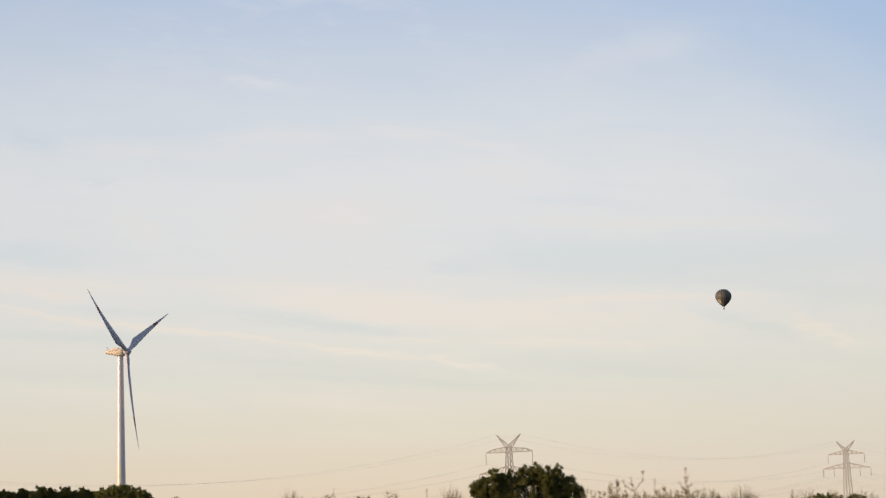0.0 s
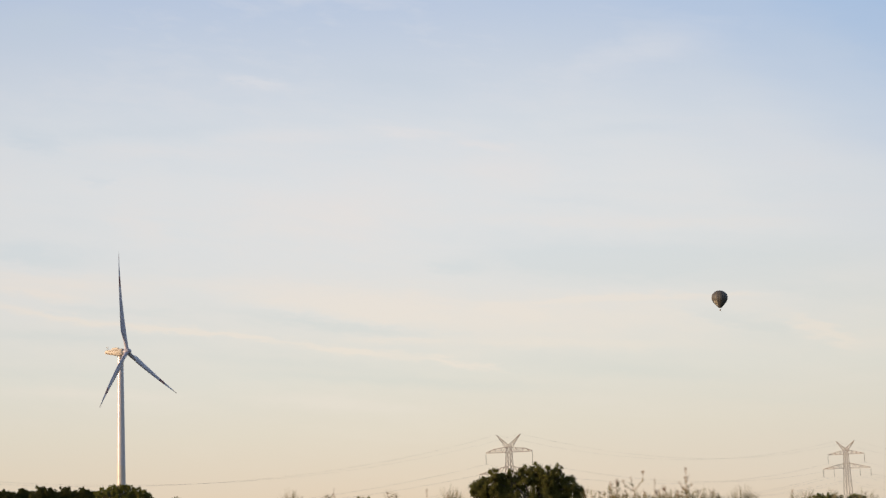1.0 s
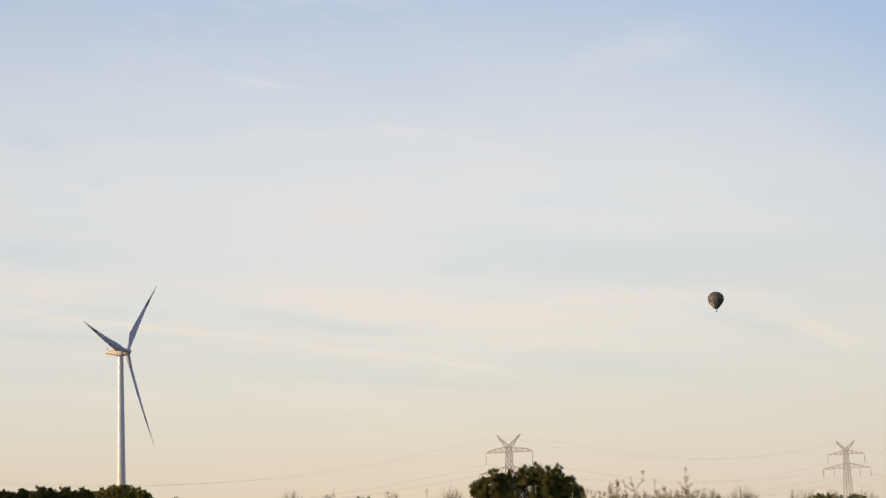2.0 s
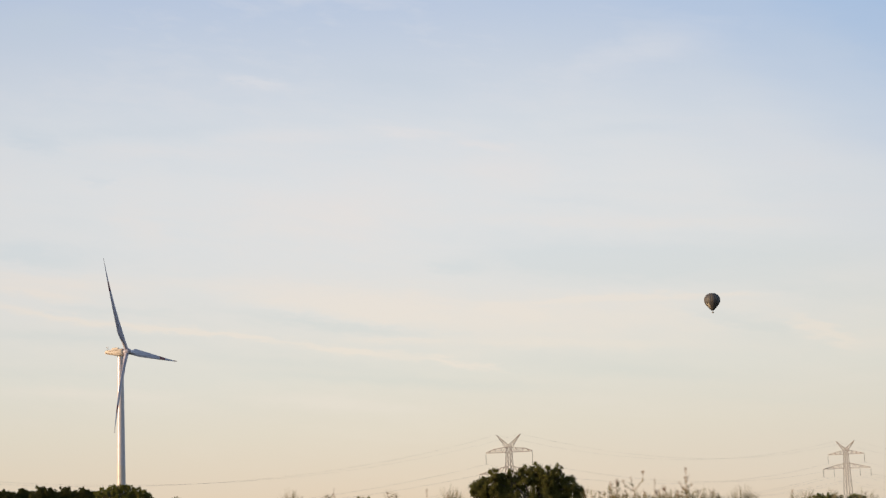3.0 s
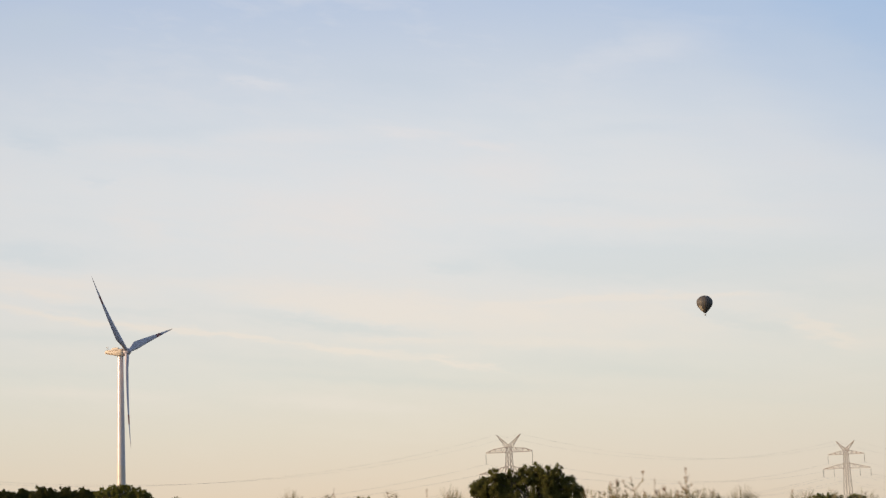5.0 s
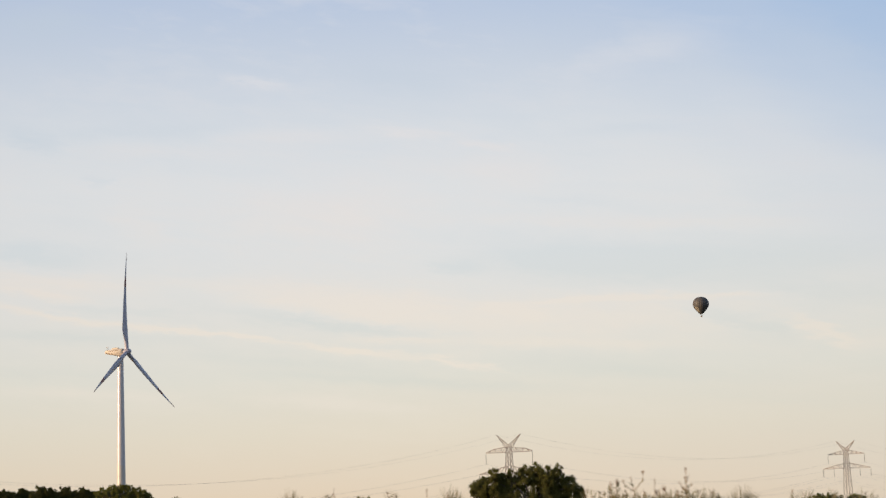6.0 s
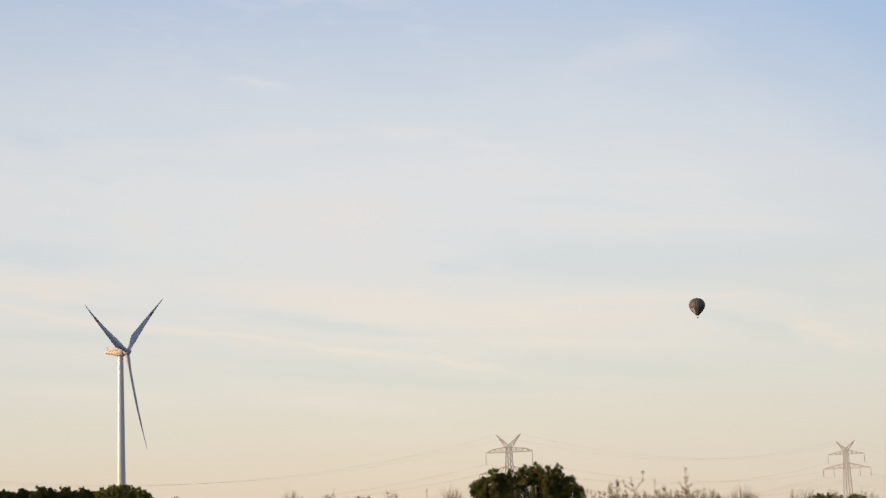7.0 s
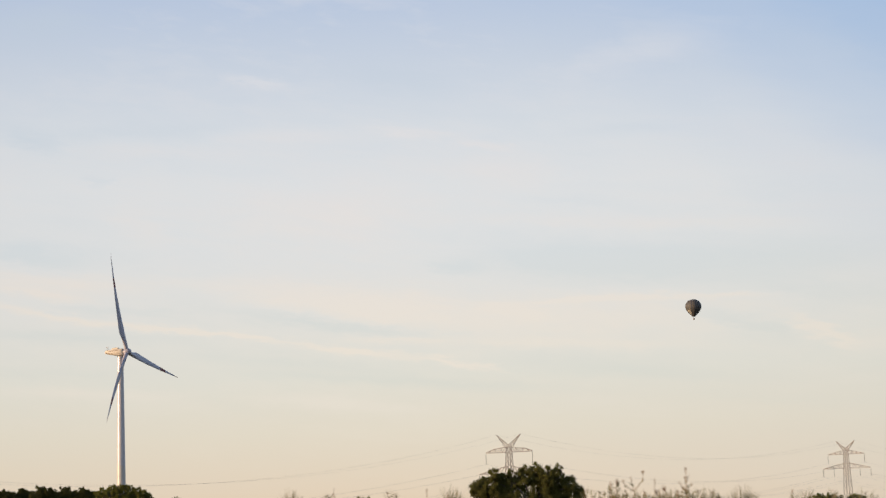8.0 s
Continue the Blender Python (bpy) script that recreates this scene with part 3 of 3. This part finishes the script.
HEDGE = [((-73.7, 300), [(0.25, 6.41, 1.12, 0.84), (-1.61, 6.1, 1.88, 1.12), (1.37, 5.54, 2.81, 1.31), (-0.4, 6.1, 3.3, 0.85), (-0.5, 4.9, 3.4, 1.4)]),
         ((-70.41, 302), [(-0.62, 6.61, 1.12, 0.84), (0.68, 5.92, 1.88, 1.12), (-0.06, 5.3, 2.25, 1.31), (0.0, 6.05, 2.8, 0.9), (0.0, 4.6, 2.9, 1.4)]),
         ((-66.72, 299), [(-0.5, 6.85, 0.94, 0.94), (0.71, 6.54, 1.5, 0.84), (-0.22, 5.46, 2.25, 1.31), (0.0, 5.95, 2.8, 0.9), (0.0, 4.6, 2.9, 1.4)]),
         ((-63.59, 303), [(-0.56, 6.66, 1.12, 0.94), (0.74, 5.97, 1.5, 0.94), (-0.19, 5.18, 2.25, 1.31), (0.0, 5.85, 2.8, 0.9), (0.0, 4.6, 2.9, 1.4)]),
         ((-60.15, 300), [(-0.37, 6.27, 1.5, 0.94), (0.84, 5.58, 1.5, 0.94), (-0.47, 4.89, 2.44, 1.31), (0.0, 5.7, 2.9, 0.85), (0.2, 4.5, 2.9, 1.4)])]
for k, (place, lobes) in enumerate(HEDGE):
    build_tree("hedgerow_tree", place, lobes, 20 + k, HEDGE_LEAF, 0.085, 300, "dark green tree in a dense hedgerow", "tree", 3.0, 0.22, 46, group="trees of the hedgerow")
SHRUBS = [((-39.52, 260), [(0.44, 4.33, 0.73, 0.49), (-0.45, 4.04, 0.73, 0.41), (0.0, 3.1, 1.3, 1.1)], 1.6),
          ((47.17, 230), [(-0.83, 1.75, 0.86, 0.5), (0.59, 1.78, 1.29, 0.5), (-1.56, 1.43, 1.15, 0.5), (1.78, 1.46, 0.72, 0.43), (-0.2, 1.5, 1.9, 0.62), (0.0, 0.9, 2.2, 0.7)], 0.6),
          ((51.12, 231), [(-0.09, 1.53, 0.79, 0.5), (0.74, 1.22, 1.01, 0.5), (-0.68, 1.27, 0.58, 0.43), (0.1, 1.35, 1.3, 0.6), (0.0, 0.8, 1.5, 0.6)], 0.5),
          ((-12.77, 260), [(0.0, 3.0, 1.79, 0.89), (0.2, 2.0, 2.0, 1.0)], 1.2),
          ((-0.7, 262), [(0.0, 2.69, 0.97, 0.73), (0.1, 1.7, 1.2, 0.9)], 1.0)]
for k, (place, lobes, stem) in enumerate(SHRUBS):
    build_tree("shrub", place, lobes, 40 + k, SHRUB_LEAF, 0.06, 420, "low green shrub in the open field", "shrub", stem, 0.09, 26, group="shrubs in the field")


# ---- hot-air balloon ----
BALLOON_START, BALLOON_END = Vector((318.7, 2057.0, 231.8)), Vector((283.8, 2057.0, 221.3))


def build_balloon():
    thing = new("hot_air_balloon")
    thing.location = BALLOON_START
    tagged(thing, "dark charcoal hot-air balloon with vertical gores drifting in the sky", "hot-air balloon")
    # flattened dome above the widest ring, a long taper below it to the mouth
    profile = [(max(9.0 * math.sin(0.5 * math.pi * k / 14) ** 0.94, 0.05), 1.5 + 8.0 * math.cos(0.5 * math.pi * k / 14)) for k in range(14)]
    for k in range(19):
        f = k / 18
        w = ((1 - f) ** 3, 3 * f * (1 - f) ** 2, 3 * f * f * (1 - f), f ** 3)
        profile.append((w[0] * 9.0 + w[1] * 9.0 + w[2] * 5.7 + w[3] * 1.4, w[0] * 1.5 - w[1] * 2.9 - w[2] * 6.0 - w[3] * 10.5))
    bm = bmesh.new()
    lathe(bm, profile[::-1], 96, bulge=0.025, stripes=4)
    for face in bm.faces:
        c = face.calc_center_median()
        bearing = math.degrees(math.atan2(c.y, c.x)) % 360
        if 200 < bearing < 238 and -7.4 < c.z < -2.6 and (int(c.z * 1.1 + 20) + int(bearing / 8)) % 2 == 0:
            face.material_index = 2
    part("envelope", bm, [CLOTH_DARK, CLOTH_BROWN, CLOTH_CREAM], thing, "dark nylon envelope in gores with a few cream patches", True)
    for k in range(8):
        bm = bmesh.new()
        a = 2 * math.pi * k / 8 + 0.2
        tube(bm, [(1.5 * math.cos(a), 1.5 * math.sin(a), -10.5), (0.7 * math.cos(a), 0.7 * math.sin(a), -12.6)], [0.03, 0.03], 4)
        part("suspension_line", bm, DARK, thing)
    bm = bmesh.new()
    lathe(bm, [(0.3, -12.35), (0.38, -12.3), (0.38, -11.9), (0.2, -11.85)], 12)
    part("burner", bm, DARK, thing)
    bm = bmesh.new()
    lathe(bm, [(0.05, -13.75), (0.8, -13.75), (0.88, -13.1), (0.92, -12.6), (0.98, -12.55), (0.98, -12.45), (0.84, -12.45), (0.8, -13.6), (0.05, -13.62)], 16)
    part("basket", bm, WICKER, thing, "brown wicker basket", True)
    return thing


balloon = build_balloon()

# ---- tall weeds in front ----
# place, height, kind, size, sideways lean
WEEDS = [
    (-1.01, 11.5, 1.776, 0, 1.0, 0), (-0.77, 12.0, 1.756, 2, 0.7, 0), (-0.81, 12.0, 1.732, 0, 0.5, 0), (-0.41, 12.0, 1.748, 4, 0.8, 0),
    (-0.36, 11.8, 1.726, 4, 0.6, 0), (-0.16, 12.1, 1.738, 2, 0.6, 0), (-0.02, 11.0, 1.765, 4, 1.1, -0.1), (0.02, 11.2, 1.748, 0, 1.0, 0.1), (-0.54, 11.0, 1.701, 0, 0.5, 0),
    (0.92, 12.5, 1.734, 4, 0.9, 0), (0.93, 12.0, 1.712, 4, 0.8, 0), (0.99, 12.2, 1.698, 3, 0.7, 0), (1.01, 12.0, 1.695, 3, 0.8, 0), (1.07, 12.2, 1.759, 3, 0.9, 0),
    (1.09, 12.0, 1.777, 3, 1.1, 0), (1.10, 11.8, 1.690, 0, 0.8, 0), (1.20, 12.0, 1.807, 1, 1.5, 0), (1.15, 12.0, 1.698, 3, 0.7, 0),
    (1.20, 11.7, 1.682, 0, 0.8, 0), (1.29, 12.2, 1.688, 3, 0.8, 0), (1.30, 12.0, 1.671, 0, 0.7, 0), (1.43, 12.8, 1.772, 2, 0.7, 0), (1.28, 11.2, 1.705, 3, 1.5, 0),
    (1.34, 11.4, 1.716, 3, 1.4, 0), (1.27, 11.0, 1.676, 0, 0.8, 0), (1.48, 12.2, 1.707, 0, 1.1, 0.1), (1.43, 12.1, 1.71, 4, 1.1, 0), (1.38, 12.3, 1.70, 3, 1.2, 0), (1.22, 12.2, 1.712, 4, 1.0, 0), (1.04, 11.9, 1.715, 4, 1.0, 0), (1.44, 11.6, 1.677, 3, 0.8, 0), (1.55, 12.0, 1.829, 5, 1.25, 0),
    (1.47, 11.6, 1.704, 3, 0.9, 0), (1.52, 11.6, 1.681, 0, 0.8, 0), (1.75, 13.0, 1.706, 4, 0.8, 0), (1.72, 12.6, 1.717, 4, 1, -0.1), (1.74, 12.4, 1.71, 0, 1.2, 0),
    (1.81, 12.7, 1.704, 4, 0.9, 0.1), (1.75, 12.0, 1.656, 0, 0.6, 0), (1.82, 11.4, 1.728, 0, 1.5, 0), (1.83, 11.6, 1.70, 0, 1.2, 0),
    (1.91, 11.7, 1.663, 0, 0.8, 0), (2.24, 12.0, 1.659, 3, 0.8, -0.1), (2.26, 12.0, 1.632, 0, 0.7, 0), (2.39, 12.4, 1.670, 4, 0.9, -0.1), (2.48, 12.7, 1.686, 4, 1, 0.1),
    (2.41, 12.2, 1.637, 0, 0.7, 0.1), (2.76, 13.2, 1.675, 4, 0.8, -0.1), (2.66, 12.6, 1.640, 0, 0.7, 0), (2.75, 12.4, 1.650, 4, 0.8, 0.1), (2.86, 12.6, 1.672, 4, 1, 0.2),
    (2.75, 12.2, 1.633, 0, 0.7, 0.1), (2.87, 12.4, 1.616, 0, 0.6, 0.1), (1.27, 10.6, 1.652, 0, 0.7, 0), (0.98, 10.8, 1.670, 0, 0.7, 0), (1.51, 10.9, 1.654, 0, 0.7, 0),
]


def blade_leaf(bm, base, direction, length, width, rng):
    """A narrow, folded, slightly drooping leaf."""
    d = Vector(direction).normalized()
    u, v = side_axes(d)
    turn = rng.uniform(0, math.pi)
    u = u * math.cos(turn) + v * math.sin(turn)
    nrm = d.cross(u)
    rows = []
    for f, w in ((0.0, 0.25), (0.3, 1.0), (0.65, 0.75), (1.0, 0.04)):
        p = Vector(base) + d * length * f - Vector((0, 0, 0.12 * length * f * f))
        rows.append((bm.verts.new(p - u * width * w / 2 + nrm * width * 0.15 * w), bm.verts.new(p), bm.verts.new(p + u * width * w / 2 + nrm * width * 0.15 * w)))
    for r, s in zip(rows, rows[1:]):
        bm.faces.new((r[0], r[1], s[1], s[0]))
        bm.faces.new((r[1], r[2], s[2], s[1]))


def arching_leaf(bm, base, bearing, out, rise, width):
    """A narrow folded leaf that leaves the stem sideways and curves upward to a point."""
    base, aside = Vector(base), Vector((math.cos(bearing), math.sin(bearing), 0.0))
    across = Vector((-aside.y, aside.x, 0.0)) * 0.8 + Vector((0, 0, 0.3))
    rows = []
    for f, w in ((0.0, 0.35), (0.25, 0.9), (0.5, 1.0), (0.75, 0.65), (1.0, 0.06)):
        p = base + aside * out * (f ** 0.75) + Vector((0, 0, rise * f ** 1.35))
        u = across * width * w / 2
        fold = aside * width * 0.22 * w
        rows.append((bm.verts.new(p - u), bm.verts.new(p + fold), bm.verts.new(p + u)))
    for r, q in zip(rows, rows[1:]):
        bm.faces.new((r[0], r[1], q[1], q[0]))
        bm.faces.new((r[1], r[2], q[2], q[1]))


WEED_WORDS = ("olive-brown tall weed topped by a fan of narrow leaves", "olive-brown tall weed forked like a Y with budded tips",
              "brownish tall weed with a slender budded spike", "leafy brown-green weed shoot with upright small leaves",
              "thin pale weed with a few long bare stalks", "tallest brown weed with a budded top and short side branches")


def budded(buds, rng, a, b, count, length):
    """Small buds and bracts along the line from a to b, thicker towards b."""
    a, b = Vector(a), Vector(b)
    for _ in range(count):
        f = rng.random() ** 0.6
        t = rng.uniform(0, 2 * math.pi)
        blade_leaf(buds, a.lerp(b, f), (b - a).normalized() + Vector((math.cos(t), math.sin(t), 0.2)) * 1.1, length * rng.uniform(0.5, 1.2), 0.006, rng)


def build_weed(x, y, height, style, size, lean, seed):
    rng = random.Random(seed)
    height += 0.012
    thing = new("tall_weed")
    thing.location = (x - lean * 0.1, y, 0)
    tagged(thing, WEED_WORDS[style], "weed", "tall weeds by the field edge")
    stem, leaves, buds, singles = bmesh.new(), bmesh.new(), bmesh.new(), []
    drop = (0.105, 0.077, 0.03, 0.02, 0.085, 0.02)[style] * size
    sway = Vector((rng.uniform(-0.03, 0.03), rng.uniform(-0.03, 0.03), 0))
    top = Vector((lean * 0.1, 0, height - drop))
    foot = sway - Vector((0, 0, 0.03))
    pts = [foot, foot.lerp(top, 0.3) + sway * 0.6, foot.lerp(top, 0.6) + sway * 0.5, foot.lerp(top, 0.86) + sway * 0.2, top]
    tube(stem, pts, [0.0075, 0.006, 0.0045, 0.0032, 0.0022], 6)

    def along(z):
        return foot.lerp(top, (z - foot.z) / (top.z - foot.z))

    if style == 0:
        count = rng.randint(13, 16)
        for k in range(count):
            single = bmesh.new()
            singles.append(single)
            bearing = math.pi * (k % 2) + rng.uniform(-1.1, 1.1)
            steep = (k + rng.random()) / count
            base = top - Vector((0, 0, rng.uniform(0.0, 0.022) * size))
            arching_leaf(single, base, bearing, (0.098 - 0.088 * steep) * size, (0.045 + 0.062 * steep) * size * rng.uniform(0.85, 1.1), 0.0100)
        budded(leaves, rng, top - Vector((0, 0, 0.04)), top + Vector((0, 0, 0.02)), 9, 0.034)
    elif style == 1:
        # two arms and a shorter middle spike
        for end, bend in (((0.048, 0.01, 0.077), 0.018), ((-0.047, -0.01, 0.036), -0.014), ((-0.008, 0.012, 0.046), 0.0)):
            end = top + Vector(end) * size
            mid = top.lerp(end, 0.5) + Vector((bend, 0, -0.008)) * size
            tube(stem, [top - Vector((0, 0, 0.02)), mid, end], [0.0028, 0.0024, 0.0016], 6)
            budded(buds, rng, mid, end, 11, 0.018)
            budded(leaves, rng, top.lerp(mid, 0.4), mid, 6, 0.028)
    elif style == 2:
        budded(buds, rng, along(height - 0.10 * size - drop), top + Vector((0, 0, drop * 0.5)), 11, 0.014)
    elif style == 3:
        for k in range(38):
            f = rng.random() ** 0.75
            t = rng.uniform(0, 2 * math.pi)
            wide = 0.75 + 0.6 * f
            where = buds if f < 0.2 else leaves
            blade_leaf(where, along(top.z - 0.16 * size * f), (math.cos(t) * wide, math.sin(t) * wide, 0.9), (0.020 + 0.045 * f) * size, 0.008, rng)
    elif style == 4:
        for k in range(7):
            bearing = math.pi * (k % 2) + rng.uniform(-0.9, 0.9)
            steep = rng.random()
            base = top - Vector((0, 0, rng.uniform(0.0, 0.03) * size))
            arching_leaf(leaves, base, bearing, (0.06 - 0.05 * steep + 0.1 * abs(lean)) * size, (0.05 + 0.04 * steep) * size, 0.0065)
        budded(buds, rng, top - Vector((0, 0, 0.03)), top + Vector((0, 0, 0.03)), 5, 0.022)
    else:
        budded(buds, rng, along(height - 0.055), top + Vector((0, 0, drop * 0.4)), 16, 0.016)
        for dx, dz, low in ((-0.040, 0.032, 0.14), (0.030, 0.020, 0.135), (-0.012, 0.03, 0.10), (0.014, 0.028, 0.085)):
            a = along(top.z - low * 0.8 * size)
            end = a + Vector((dx, rng.uniform(-0.02, 0.02), dz + 0.012)) * size
            tube(stem, [a, a.lerp(end, 0.5) - Vector((0, 0, 0.006)), end], [0.0026, 0.002, 0.0014], 5)
            budded(buds, rng, a.lerp(end, 0.4), end, 7, 0.018)
        for k in range(20):
            t = rng.uniform(0, 2 * math.pi)
            blade_leaf(leaves, along(top.z - rng.uniform(0.10, 0.24)), (math.cos(t) * 0.8, math.sin(t) * 0.8, 0.8), rng.uniform(0.03, 0.06), 0.010, rng)
    # leaves down the stem
    for k in range(18):
        z = height * rng.uniform(0.25, 0.9)
        t = rng.uniform(0, 2 * math.pi)
        blade_leaf(leaves, along(z), (math.cos(t), math.sin(t), rng.uniform(0.4, 1.1)), rng.uniform(0.07, 0.13), 0.013, rng)
    part("stem", stem, WEED_STEM, thing, smooth=True)
    tagged(part("foliage", leaves, WEED_LEAF, thing), kind="stuff")
    if buds.faces:
        tagged(part("seed_head", buds, WEED_BUD, thing, "reddish-brown budded head"), kind="stuff")
    else:
        buds.free()
    for single in singles:
        part("leaf", single, WEED_LEAF, thing)


for k, (x, y, h, style, size, lean) in enumerate(WEEDS):
    build_weed(x, y, h, style, size, lean, 100 + k)


# ---- what moves ----
def motions():
    rows = []
    for k in range(21):
        t = 0.4 * k
        rows.append((t, rotor_pose(SPIN_START + SPIN_RATE * t)))
    walk(rotor, rows)
    rows = []
    for k in range(9):
        p = BALLOON_START.lerp(BALLOON_END, k / 8)
        rows.append((float(k), pose(p.x, p.y, p.z)))
    walk(balloon, rows)


motions()
